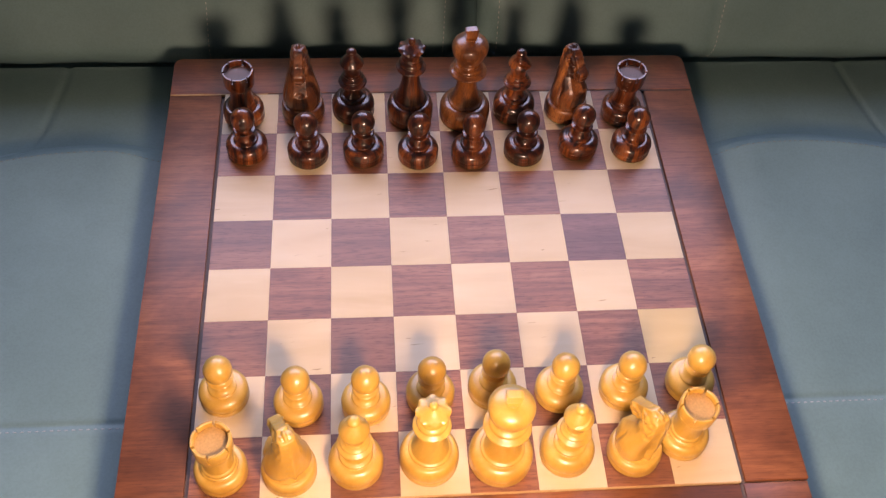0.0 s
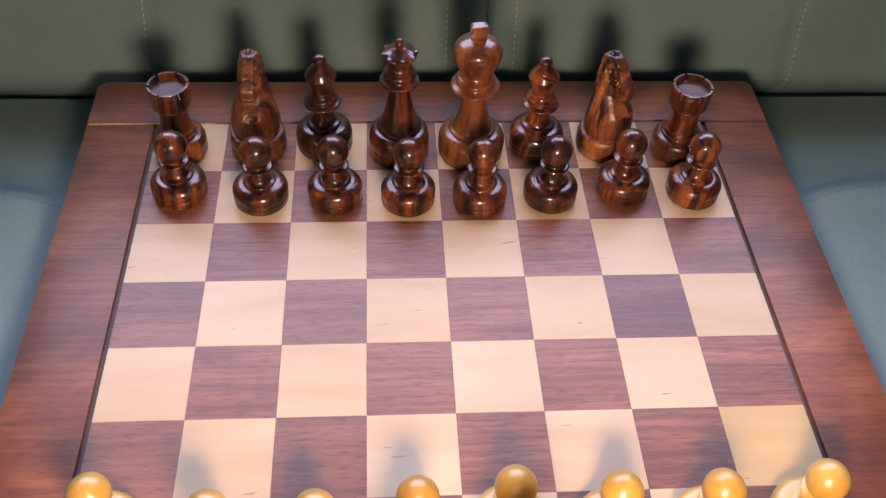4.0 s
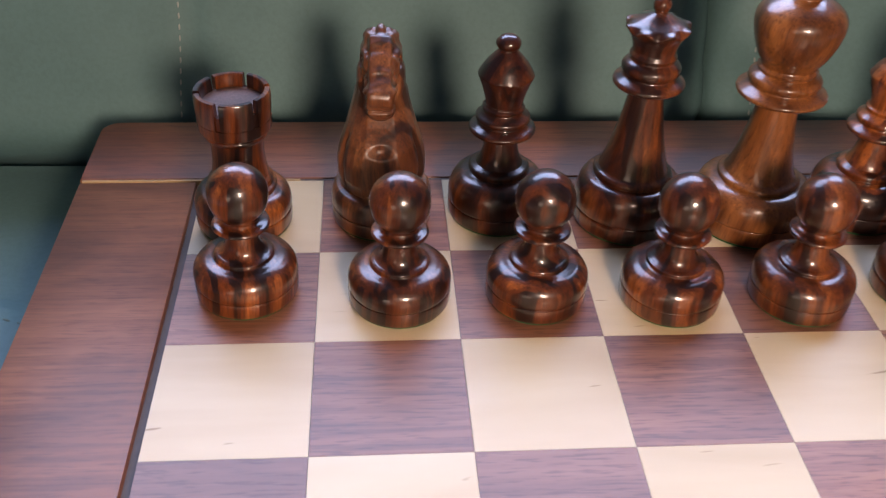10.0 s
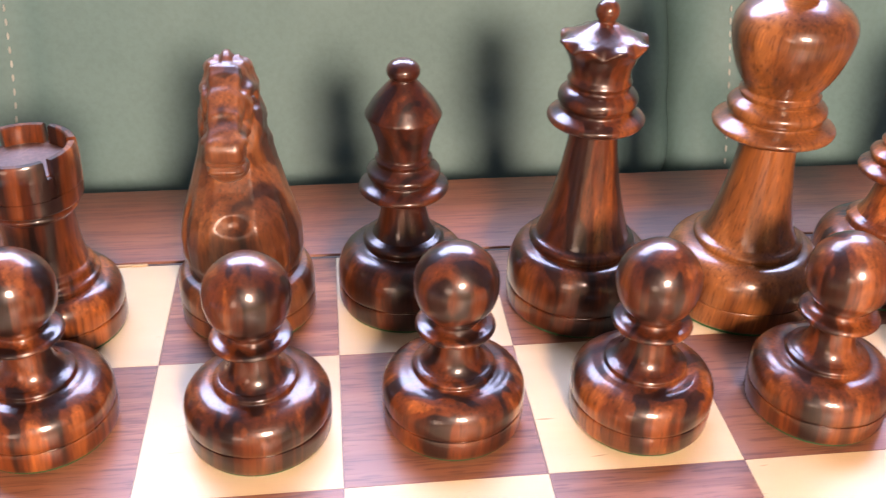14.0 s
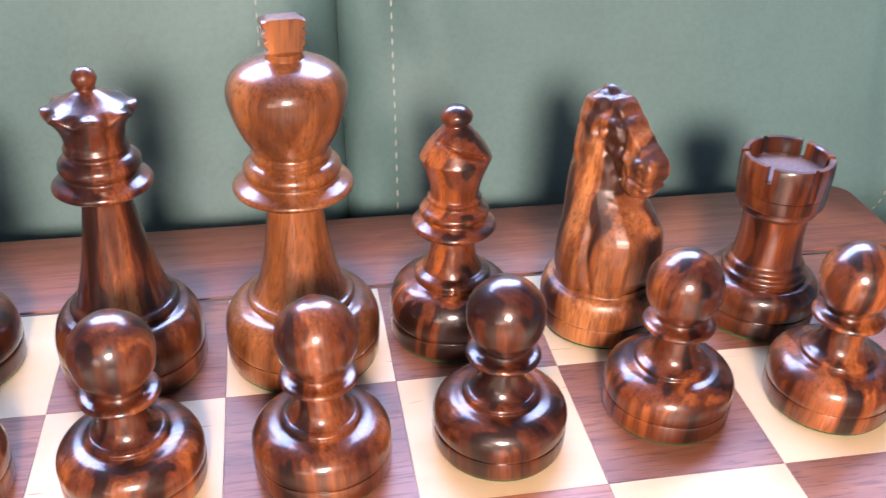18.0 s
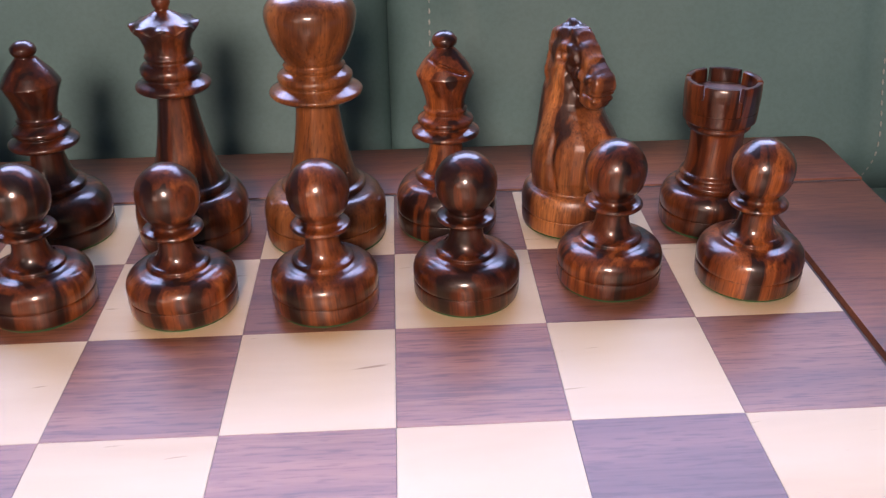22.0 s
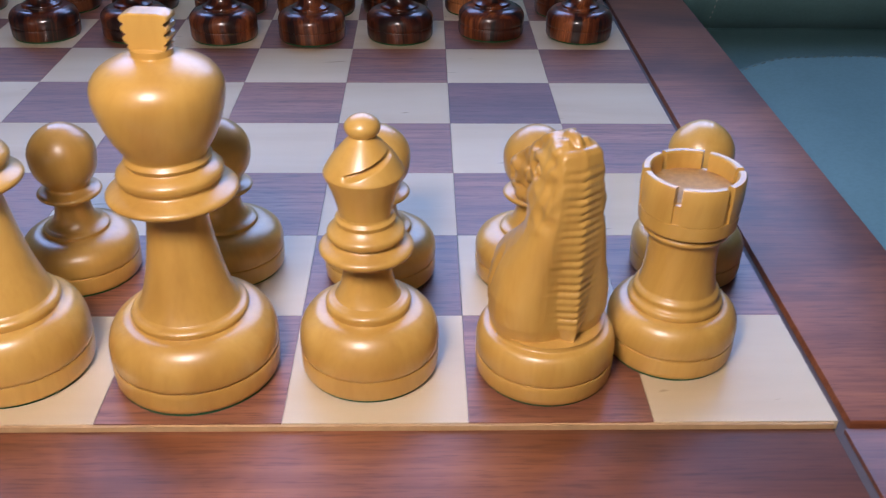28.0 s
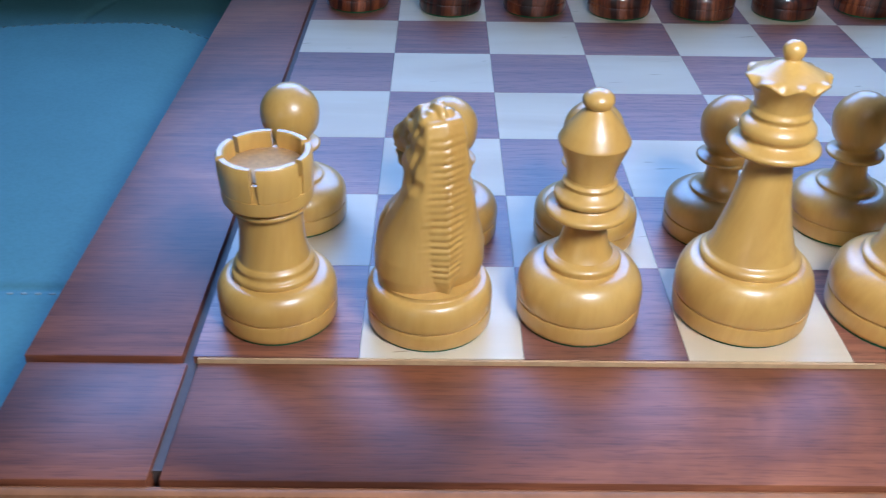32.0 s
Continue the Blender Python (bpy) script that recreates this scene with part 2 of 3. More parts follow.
SEAM_THREAD = plain("dull_thread", (0.17, 0.23, 0.20), 0.8, 900)
THREAD = plain("pale_thread", (0.38, 0.43, 0.40), 0.8, 900)
PLASTER = plain("wall_paint", (0.20, 0.19, 0.175), 0.85, 6, 0.06)
CARPET = plain("floor_carpet", (0.30, 0.26, 0.22), 0.95, 200, 0.3)


# ---- building tools ----
def meshed(name, bm, mat, sharp=38):
    me = bpy.data.meshes.new(name)
    bmesh.ops.recalc_face_normals(bm, faces=bm.faces)
    bm.to_mesh(me)
    bm.free()
    me.materials.append(mat)
    for p in me.polygons:
        p.use_smooth = True
    me.set_sharp_from_angle(angle=radians(sharp))
    return me


def part(name, bm, mat, parent, label="", sharp=38):
    ob = new(name, bm if isinstance(bm, bpy.types.Mesh) else meshed(name, bm, mat, sharp))
    ob.parent = parent
    if label:
        tagged(ob, label)
    return ob


def box(x0, x1, y0, y1, z0, z1, bevel=0.0, segments=2):
    bm = bmesh.new()
    bmesh.ops.create_cube(bm, size=1)
    for v in bm.verts:
        v.co = Vector(((x0 + x1) / 2 + v.co.x * (x1 - x0), (y0 + y1) / 2 + v.co.y * (y1 - y0), (z0 + z1) / 2 + v.co.z * (z1 - z0)))
    if bevel:
        bmesh.ops.bevel(bm, geom=bm.edges[:], offset=bevel, segments=segments, affect="EDGES", profile=0.5)
    return bm


def smoothed(profile, steps):
    """Points along a Catmull-Rom curve through (height, radius) pairs; a doubled pair keeps its corner."""
    out = []
    for k in range(len(profile) - 1):
        p0, p1, p2, p3 = (Vector(profile[max(0, min(len(profile) - 1, k + d))]) for d in (-1, 0, 1, 2))
        if (p2 - p1).length < 1e-6:
            continue
        for q in range(steps):
            t = q / steps
            out.append(0.5 * (2 * p1 + (p2 - p0) * t + (2 * p0 - 5 * p1 + 4 * p2 - p3) * t * t + (3 * p1 - p0 - 3 * p2 + p3) * t ** 3))
    out.append(Vector(profile[-1]))
    return out


def lathe(profile, steps=3, segments=48, shape=None):
    """A turned solid from (height, radius) pairs in squares."""
    bm = bmesh.new()
    rings = []
    for h, r in smoothed(profile, steps):
        r = max(r, 0.0005)
        ring = []
        for k in range(segments):
            a = 2 * math.pi * k / segments
            p = Vector((r * math.cos(a), r * math.sin(a), h))
            if shape:
                p = shape(p, a)
            ring.append(bm.verts.new(p * S))
        rings.append(ring)
    for lo, hi in zip(rings, rings[1:]):
        for k in range(segments):
            bm.faces.new((lo[k], lo[(k + 1) % segments], hi[(k + 1) % segments], hi[k]))
    bm.faces.new(rings[0][::-1])
    bm.faces.new(rings[-1])
    return bm


# ---- room ----
def structure(name, bm, mat, label, category):
    return tagged(new(name, meshed(name, bm, mat)), label, category, kind="structure")


def joined(*parts):
    """One bmesh out of several."""
    out = bmesh.new()
    for bm in parts:
        me = bpy.data.meshes.new("piece")
        bm.to_mesh(me)
        bm.free()
        out.from_mesh(me)
        bpy.data.meshes.remove(me)
    return out


structure("floor", box(-2.6, 2.6, -3.0, 1.5, -0.1, 0.0), CARPET, "plain brown carpeted floor under the sofa", "floor")
structure("ceiling", box(-2.6, 2.6, -3.0, 1.5, 2.5, 2.6), PLASTER, "plain grey painted ceiling", "ceiling")
structure("wall_west", box(-2.7, -2.6, -3.0, 1.5, 0.0, 2.5), PLASTER, "plain grey painted side wall", "wall")
structure("wall_east", box(2.6, 2.7, -3.0, 1.5, 0.0, 2.5), PLASTER, "plain grey painted side wall", "wall")
structure("wall_south", box(-2.7, 2.7, -3.1, -3.0, 0.0, 2.5), PLASTER, "plain grey wall facing the sofa", "wall")
structure("wall_north", joined(box(-2.7, -1.2, 1.4, 1.5, 0.0, 2.5), box(1.2, 2.7, 1.4, 1.5, 0.0, 2.5),
                               box(-1.2, 1.2, 1.4, 1.5, 0.0, 1.15), box(-1.2, 1.2, 1.4, 1.5, 2.35, 2.5)),
          PLASTER, "plain grey wall with a wide window opening", "wall")

# ---- sofa ----
sofa = tagged(new("sofa"), "sage green stitched leather sofa holding a chess board", "sofa")
GAP = 4.97
SEAMS = (-0.37, 4.36, 5.29, 9.95)  # upright seams of the backrest


def dip(d, width, depth):
    return depth * math.exp(-(d / width) ** 2)


def back_face(x, z):
    """How far back the front of the backrest lies at a column and a height."""
    y = 9.93 + (z + 0.1) * 0.25
    y -= 0.16 * math.exp(-((z + 0.35) / 0.45) ** 2)
    if z < -0.45:
        y += 0.55 * min(1.0, (-0.45 - z) / 0.75) ** 2
    y += 0.07 * noise.noise(Vector((x * 0.33, z * 0.5, 3.0))) + 0.03 * noise.noise(Vector((x * 1.1, z * 0.7, 8.0)))
    bent = 0.10 * math.sin(z * 1.3)
    pull = abs(x - GAP)
    y += 0.20 * noise.noise(Vector((x * 1.9 + 0.5 * z, z * 0.55, 5.0))) * math.exp(-(pull / 1.0) ** 2)
    for s in SEAMS:
        y += dip(x - s - bent * (0.6 if s > 9 else 0.25), 0.07, 0.045)
    d = abs(x - GAP)
    if d < 0.8:
        y += 0.52 * (1 - math.sqrt(max(0.0, 1 - ((0.8 - d) / 0.82) ** 2)))
        y += 0.17 * noise.noise(Vector((x * 2.2, z * 1.5, 1.0))) * (1 - d / 0.8)
    return y


def seat_top(x, y):
    """The height of the seat at a column and a row."""
    side = x + 2.3 if x < 4 else x - 11.0
    ridge = 7.1 - 0.07 * side * side
    z = -0.665
    away = max(0.0, min(1.0, (abs(x - 4) - 5.05) / 1.1))
    swell = 0.24 * away * away * (3 - 2 * away) * max(0.0, min(1.0, (y - 1.6) / (ridge - 1.6)))
    if y > ridge:
        back = (y - ridge) / 0.9
        swell *= max(0.0, 1 - back) ** 1.5
        z -= 0.17 * min(1.0, (y - ridge) / 0.35) + 0.14 * max(0.0, min(1.0, (y - 8.0) / 1.7)) ** 2
    z += swell - dip(y - ridge, 0.06, 0.03) - dip(y - 1.62, 0.05, 0.022)
    if y < 1.6:
        z += 0.02 * min(1.0, (1.6 - y) / 0.12)
    z += 0.020 * noise.noise(Vector((x * 0.5, y * 0.5, 0.0)))
    for s, t in ((-3.4, -1), (12.9, 1)):
        if y > ridge:
            z -= dip(x - s - t * 0.10 * (9.5 - y) ** 2 * 0.7, 0.06, 0.045)
    z -= 0.35 * max(0.0, 1 - abs(x - GAP) / 0.3) ** 2
    if y < -2.2:
        z -= 1.2 * (1 - math.sqrt(max(0.0, 1 - min(1.0, (-2.2 - y) / 1.2) ** 2)))
    return z


def swept(x0, x1, stations, loop):
    """A solid whose cross-section loop(x) changes along x; its ends are closed."""
    bm = bmesh.new()
    rings = []
    for k in range(stations + 1):
        x = x0 + (x1 - x0) * k / stations
        rings.append([bm.verts.new(((x - 4) * S, (y - 4) * S, TOP + z * S)) for y, z in loop(x)])
    n = len(rings[0])
    for a, b in zip(rings, rings[1:]):
        for i in range(n):
            bm.faces.new((a[i], b[i], b[(i + 1) % n], a[(i + 1) % n]))
    bm.faces.new(rings[0])
    bm.faces.new(rings[-1][::-1])
    return bm


BACK_TOP = 4.0


def back_loop(x):
    front = [(back_face(x, z), z) for z in [-1.6 + (BACK_TOP + 1.6) * k / 72 for k in range(73)]]
    y = front[-1][0]
    over = [(y + 0.9 - 0.9 * math.cos(a), BACK_TOP + 0.55 * math.sin(a)) for a in [math.pi * k / 10 for k in range(1, 11)]]
    return front + over + [(y + 1.8, -1.6)]


def seat_loop(x):
    ys = [-3.4 + 13.2 * k / 420 for k in range(421)]
    return [(-3.4, -3.8)] + [(y, seat_top(x, y)) for y in ys] + [(9.8, -3.8)]


BACKS, SEATS = [], []
for x0, x1 in ((-12.0, GAP - 0.002), (GAP + 0.002, 21.0)):
    BACKS.append(part("back_cushion", swept(x0, x1, 150, back_loop), LEATHER, sofa, sharp=80))
    SEATS.append(part("seat_cushion", swept(x0, x1, 260, seat_loop), LEATHER, sofa, sharp=80))
part("base_frame", box(-0.80, 0.85, -0.36, 0.40, 0.0, TOP - 3.8 * S, 0.01), LEATHER, sofa)


def stitches(path, pitch=0.105, long=0.068, thick=0.011):
    """A row of thread stitches along a path of (place, outward) in squares."""
    bm = bmesh.new()
    run = 0.0
    for (p, n), (q, _) in zip(path, path[1:]):
        d = (q - p).length
        run += d
        if run >= pitch:
            run = 0.0
            along = (q - p).normalized()
            out = n.normalized()
            side = along.cross(out)
            m = Matrix((along, side, out)).transposed().to_4x4()
            m.translation = Vector(((p.x - 4) * S, (p.y - 4) * S, TOP + p.z * S)) + out * thick * 0.3 * S
            bmesh.ops.create_icosphere(bm, subdivisions=1, radius=1.0, matrix=m @ Matrix.Diagonal((long * S / 2, thick * S, thick * S, 1)))
    return bm


for s, side in ((-0.37, -0.10), (4.36, -0.09), (5.29, 0.09), (9.95, 0.11)):
    line = []
    for k in range(900):
        z = -0.9 + 4.2 * k / 900
        x = s + side + 0.10 * math.sin(z * 1.3) * (0.6 if s > 9 else 0.25)
        line.append((Vector((x, back_face(x, z), z)), Vector((0, -1, 0.2))))
    part("stitching", stitches(line), THREAD, BACKS[s > GAP], "row of pale thread stitches")
for x0, x1 in ((-6.0, -1.02), (9.02, 15.0)):
    for offset in (0.0, 1.0):
        line = []
        for k in range(1000):
            x = x0 + (x1 - x0) * k / 1000
            side = x + 2.3 if x < 4 else x - 11.0
            y = (7.1 - 0.07 * side * side - 0.09) if offset else 1.53
            line.append((Vector((x, y, seat_top(x, y))), Vector((0, 0, 1))))
        part("stitching", stitches(line), SEAM_THREAD if offset else THREAD, SEATS[x0 > GAP], "row of thread stitches")

# ---- chess board ----
board = tagged(new("chess_board"), "walnut and maple chess board with a wide walnut border", "chess board")
board.location = at(4, 4, 0)
THICK = 0.66


def slab(x0, x1, y0, y1, z0, z1, bevel):
    return box(x0 * S, x1 * S, y0 * S, y1 * S, z0 * S, z1 * S, bevel * S)


LOW = -0.03
part("core", slab(-4.9, 4.9, -4.88, 4.88, -THICK + 0.01, -0.055, 0.0), GROOVE, board)
SQ = {}
for shade, mat in (("walnut_square", WALNUT), ("maple_square", MAPLE), ("yellowed_maple_square", YELLOW_MAPLE), ("purple_walnut_square", PURPLE_WALNUT)):
    SQ[shade] = meshed(shade, slab(-0.4985, 0.4985, -0.4985, 0.4985, -0.06, 0.0, 0.0), mat)
part("side_rail", slab(-5.02, -4.065, -4.0, 3.995, -THICK, 0.0, 0.012), RAIL, board)
part("side_rail", slab(4.065, 5.02, -4.0, 3.995, -THICK, 0.0, 0.012), RAIL, board)
bm = slab(-5.02, 5.02, 4.02, 4.97, -THICK, 0.016, 0.0)
bmesh.ops.bevel(bm, geom=[e for e in bm.edges if all(v.co.y > 4.5 * S for v in e.verts) and abs(e.verts[0].co.z - e.verts[1].co.z) > 0.01], offset=0.16 * S, segments=6, affect="EDGES", profile=0.5)
bmesh.ops.bevel(bm, geom=[e for e in bm.edges if all(v.co.z > 0 for v in e.verts)], offset=0.012 * S, segments=2, affect="EDGES", profile=0.5)
part("back_rail", bm, RAIL, board)
part("back_joint_strip", slab(-5.0, -3.2, 3.999, 4.019, -0.05, 0.008, 0.0), PLY, board, "thin bare wood strip along the joint")
part("back_joint_filler", slab(-3.199, 5.0, 3.999, 4.019, -0.05, 0.002, 0.0), GROOVE, board, "dark filled joint")
part("front_joint_strip", slab(-3.97, 3.97, -4.0185, -3.9995, -0.05, -0.006, 0.0), PLY, board, "thin bare wood strip along the joint")
part("front_rail", slab(-3.97, 3.97, -4.97, -4.02, -THICK, LOW, 0.012), RAIL, board)
for sx in (-1, 1):
    part("front_corner_rail", slab(min(sx * 4.03, sx * 5), max(sx * 4.03, sx * 5), -4.97, -4.02, -THICK, LOW, 0.012), RAIL, board)
part("front_edge_strip", slab(-5.0, 5.0, -5.05, -4.97, -THICK, LOW - 0.03, 0.03), EDGE, board, "orange-brown rounded wooden edge strip")


# ---- chess pieces ----
def base_of(r, shoulder, groove, top):
    """The foot that all pieces share: an upright plinth, a fine groove and a round dome up to the shoulder."""
    out = [(0.020, r * 0.972), (0.020, r * 0.972), (0.045, r * 0.990), (groove - 0.010, r * 0.996), (groove - 0.003, r * 0.972), (groove + 0.005, r * 0.972), (groove + 0.013, r * 0.994)]
    for k in range(7):
        a = math.pi / 2 * k / 6
        out.append((groove + 0.06 + (top - groove - 0.06) * math.sin(a) ** 0.95, shoulder + 0.03 + (r - shoulder - 0.03) * math.cos(a) ** 1.0))
    return out + [(top + 0.006, shoulder + 0.010)]


PAWN = base_of(0.368, 0.20, 0.138, 0.325) + [(0.338, 0.206), (0.354, 0.206), (0.364, 0.188), (0.385, 0.153), (0.43, 0.125), (0.50, 0.112), (0.540, 0.114),
                                             (0.558, 0.135), (0.574, 0.180), (0.587, 0.197), (0.600, 0.199), (0.612, 0.187), (0.621, 0.152), (0.634, 0.131),
                                             (0.648, 0.129), (0.668, 0.141), (0.70, 0.167), (0.74, 0.190), (0.79, 0.203), (0.845, 0.208), (0.90, 0.201),
                                             (0.96, 0.171), (1.01, 0.121), (1.043, 0.062), (1.052, 0.0)]
KING = base_of(0.468, 0.305, 0.158, 0.405) + [(0.420, 0.318), (0.440, 0.320), (0.455, 0.305), (0.472, 0.275), (0.55, 0.243), (0.70, 0.205), (0.90, 0.172),
                               (1.07, 0.157), (1.10, 0.165), (1.12, 0.225), (1.143, 0.31), (1.163, 0.336), (1.184, 0.331), (1.205, 0.292), (1.225, 0.256),
                               (1.24, 0.252), (1.26, 0.268), (1.292, 0.269), (1.318, 0.242), (1.335, 0.212), (1.345, 0.212), (1.365, 0.222), (1.385, 0.206),
                               (1.405, 0.210), (1.48, 0.256), (1.58, 0.296), (1.68, 0.320), (1.755, 0.321), (1.815, 0.292), (1.86, 0.237),
                               (1.893, 0.155), (1.903, 0.108), (1.91, 0.10), (1.93, 0.102), (1.945, 0.092), (1.955, 0.0)]
QUEEN = base_of(0.43, 0.295, 0.152, 0.425) + [(0.440, 0.308), (0.465, 0.310), (0.485, 0.296), (0.505, 0.27), (0.58, 0.245), (0.72, 0.205), (0.9, 0.168), (1.08, 0.14),
                                (1.16, 0.133), (1.18, 0.16), (1.197, 0.225), (1.217, 0.260), (1.237, 0.268), (1.256, 0.256), (1.276, 0.222), (1.293, 0.200),
                                (1.31, 0.200), (1.335, 0.217), (1.37, 0.215), (1.40, 0.19), (1.415, 0.168), (1.43, 0.166), (1.45, 0.175), (1.47, 0.166),
                                (1.49, 0.160), (1.54, 0.168), (1.595, 0.190), (1.635, 0.220), (1.655, 0.240), (1.668, 0.242), (1.677, 0.232),
                                (1.690, 0.205), (1.708, 0.165), (1.728, 0.122), (1.755, 0.075), (1.768, 0.05), (1.78, 0.046), (1.795, 0.055), (1.828, 0.064),
                                (1.86, 0.053), (1.882, 0.025), (1.886, 0.0)]
BISHOP_LOW = base_of(0.395, 0.225, 0.148, 0.400) + [(0.418, 0.236), (0.445, 0.239), (0.462, 0.222), (0.48, 0.185), (0.54, 0.155), (0.62, 0.135), (0.70, 0.124), (0.728, 0.130),
                                     (0.748, 0.20), (0.766, 0.246), (0.784, 0.257), (0.803, 0.250), (0.822, 0.215), (0.838, 0.190), (0.850, 0.188),
                                     (0.866, 0.207), (0.894, 0.208), (0.915, 0.182), (0.94, 0.158), (0.95, 0.158), (0.97, 0.163), (0.985, 0.148), (1.0, 0.145)]
BISHOP_HEAD = [(1.0, 0.143), (1.05, 0.15), (1.10, 0.163), (1.15, 0.18), (1.20, 0.199), (1.232, 0.211), (1.240, 0.211), (1.252, 0.206), (1.28, 0.190), (1.31, 0.172),
               (1.34, 0.149), (1.37, 0.124), (1.40, 0.098), (1.425, 0.075), (1.435, 0.068), (1.44, 0.07), (1.453, 0.083), (1.477, 0.092), (1.503, 0.087), (1.53, 0.062),
               (1.545, 0.03), (1.547, 0.0)]
ROOK = base_of(0.375, 0.255, 0.142, 0.330) + [(0.345, 0.270), (0.37, 0.270), (0.385, 0.250), (0.40, 0.243), (0.425, 0.245), (0.445, 0.228), (0.46, 0.218), (0.55, 0.203),
                                              (0.66, 0.196), (0.76, 0.200), (0.785, 0.207), (0.797, 0.226), (0.812, 0.238), (0.828, 0.236), (0.838, 0.226), (0.846, 0.240), (0.862, 0.266), (0.885, 0.271),
                                              (0.95, 0.275), (0.95, 0.275), (0.951, 0.262), (0.951, 0.262), (1.05, 0.262), (1.06, 0.262), (1.06, 0.262), (1.062, 0.0)]


def felt(parent, r):
    part("felt_pad", lathe([(0.0, 0.0), (0.0, r * 0.945), (0.0, r * 0.945), (0.021, r * 0.945), (0.021, r * 0.945), (0.021, 0.0)], 1, 40), FELT, parent, "green felt pad")


def turned(ob, bm, mat, bands):
    """Parts a turned piece into solids at its creases; bands are names with the height where each ends."""
    low = -1.0
    for name, high in bands:
        piece = bm.copy()
        out = [f for f in piece.faces if not low <= f.calc_center_median().z / S < high]
        bmesh.ops.delete(piece, geom=out, context="FACES")
        bmesh.ops.holes_fill(piece, edges=[e for e in piece.edges if e.is_boundary], sides=0)
        part(name, piece, mat, ob)
        low = high
    bm.free()


def crown_points(p, a):
    """Scallops the queen's crown rim."""
    r = math.hypot(p.x, p.y)
    if p.z < 1.55:
        return p
    k = max(0.0, min(1.0, (r - 0.195) / 0.045))
    w = (0.5 + 0.5 * math.cos(8 * a)) ** 0.7
    f = 1 - 0.07 * k * (1 - w)
    return Vector((p.x * f, p.y * f, p.z + k * (0.014 * w - 0.024 * (1 - w))))


def mitre_cut(slope):
    """The slanting cut in the bishop's mitre, open on its local +x side."""
    def shape(p, a):
        d = abs(p.z - 1.315 - slope * p.y) / 0.017
        if p.x > 0.0 and d < 1 and abs(p.y) < 0.15:
            f = 1 - 0.20 * (1 - d ** 2) * min(1.0, p.x / 0.07) * min(1.0, (0.15 - abs(p.y)) / 0.03)
            return Vector((p.x * f, p.y, p.z))
        return p
    return shape


def pawn(mat):
    ob = new("pawn")
    turned(ob, lathe(PAWN), mat, (("base", 0.372), ("stem", 0.545), ("collar", 0.645), ("head", 9)))
    felt(ob, 0.365)
    return ob


def king(mat):
    ob = new("king")
    turned(ob, lathe(KING), mat, (("base", 0.475), ("stem", 1.095), ("collar", 1.388), ("crown", 9)))
    bm = bmesh.new()
    outline = []
    for h, w in ((1.94, 0.085), (1.96, 0.10), (1.968, 0.066), (1.985, 0.107), (2.008, 0.112), (2.020, 0.068), (2.035, 0.112), (2.058, 0.115), (2.070, 0.070),
                 (2.085, 0.118), (2.108, 0.114), (2.122, 0.07)):
        outline.append((h, w))
    loop = [(w, h) for h, w in outline] + [(-w, h) for h, w in outline[::-1]]
    for y in (-0.062, 0.062):
        bm.faces.new([bm.verts.new((x * S, y * S, h * S)) for x, h in loop])
    f0, f1 = bm.faces[:] if bm.faces.ensure_lookup_table() is None else ()
    a, b = f0.verts[:], f1.verts[:]
    for k in range(len(a)):
        bm.faces.new((a[k], a[(k + 1) % len(a)], b[(k + 1) % len(a)], b[k]))
    bmesh.ops.bevel(bm, geom=[e for e in bm.edges if e.is_manifold], offset=0.006 * S, segments=1, affect="EDGES")
    part("finial", bm, mat, ob, "notched block finial")
    felt(ob, 0.475)
    return ob


def queen(mat):
    ob = new("queen")
    turned(ob, lathe(QUEEN, 3, 96, crown_points), mat, (("base", 0.508), ("stem", 1.17), ("collar", 1.488), ("crown", 1.778), ("ball_finial", 9)))
    felt(ob, 0.43)
    return ob


def bishop(mat, slope):
    ob = new("bishop")
    turned(ob, lathe(BISHOP_LOW), mat, (("base", 0.484), ("stem", 0.724), ("collar", 9)))
    turned(ob, lathe(BISHOP_HEAD, 8, 110, mitre_cut(slope)), mat, (("mitre", 1.436), ("ball_finial", 9)))
    felt(ob, 0.395)
    return ob


def rook(mat, inside):
    ob = new("rook")
    turned(ob, lathe(ROOK), mat, (("base", 0.46), ("stem", 0.79), ("tower_top", 9)))
    part("well_floor", lathe([(1.058, 0.229), (1.066, 0.229), (1.066, 0.229), (1.068, 0.12), (1.064, 0.0)], 2, 40), inside, ob, "rough end-grain floor of the battlements")
    for k in range(6):
        bm = bmesh.new()
        a0, a1 = k * math.pi / 3 + 0.075, (k + 1) * math.pi / 3 - 0.075
        cols = []
        for q in range(9):
            a = a0 + (a1 - a0) * q / 8
            cols.append([bm.verts.new((r * S * math.cos(a), r * S * math.sin(a), h * S))
                         for r, h in ((0.25, 0.952), (0.273, 0.952), (0.280, 1.06), (0.278, 1.155), (0.270, 1.166), (0.240, 1.166), (0.232, 1.158), (0.222, 1.05))])
        for c0, c1 in zip(cols, cols[1:]):
            for i in range(8):
                bm.faces.new((c0[i], c1[i], c1[(i + 1) % 8], c0[(i + 1) % 8]))
        bm.faces.new(cols[0])
        bm.faces.new(cols[-1][::-1])
        part("merlon", bm, mat, ob)
    felt(ob, 0.375)
    return ob


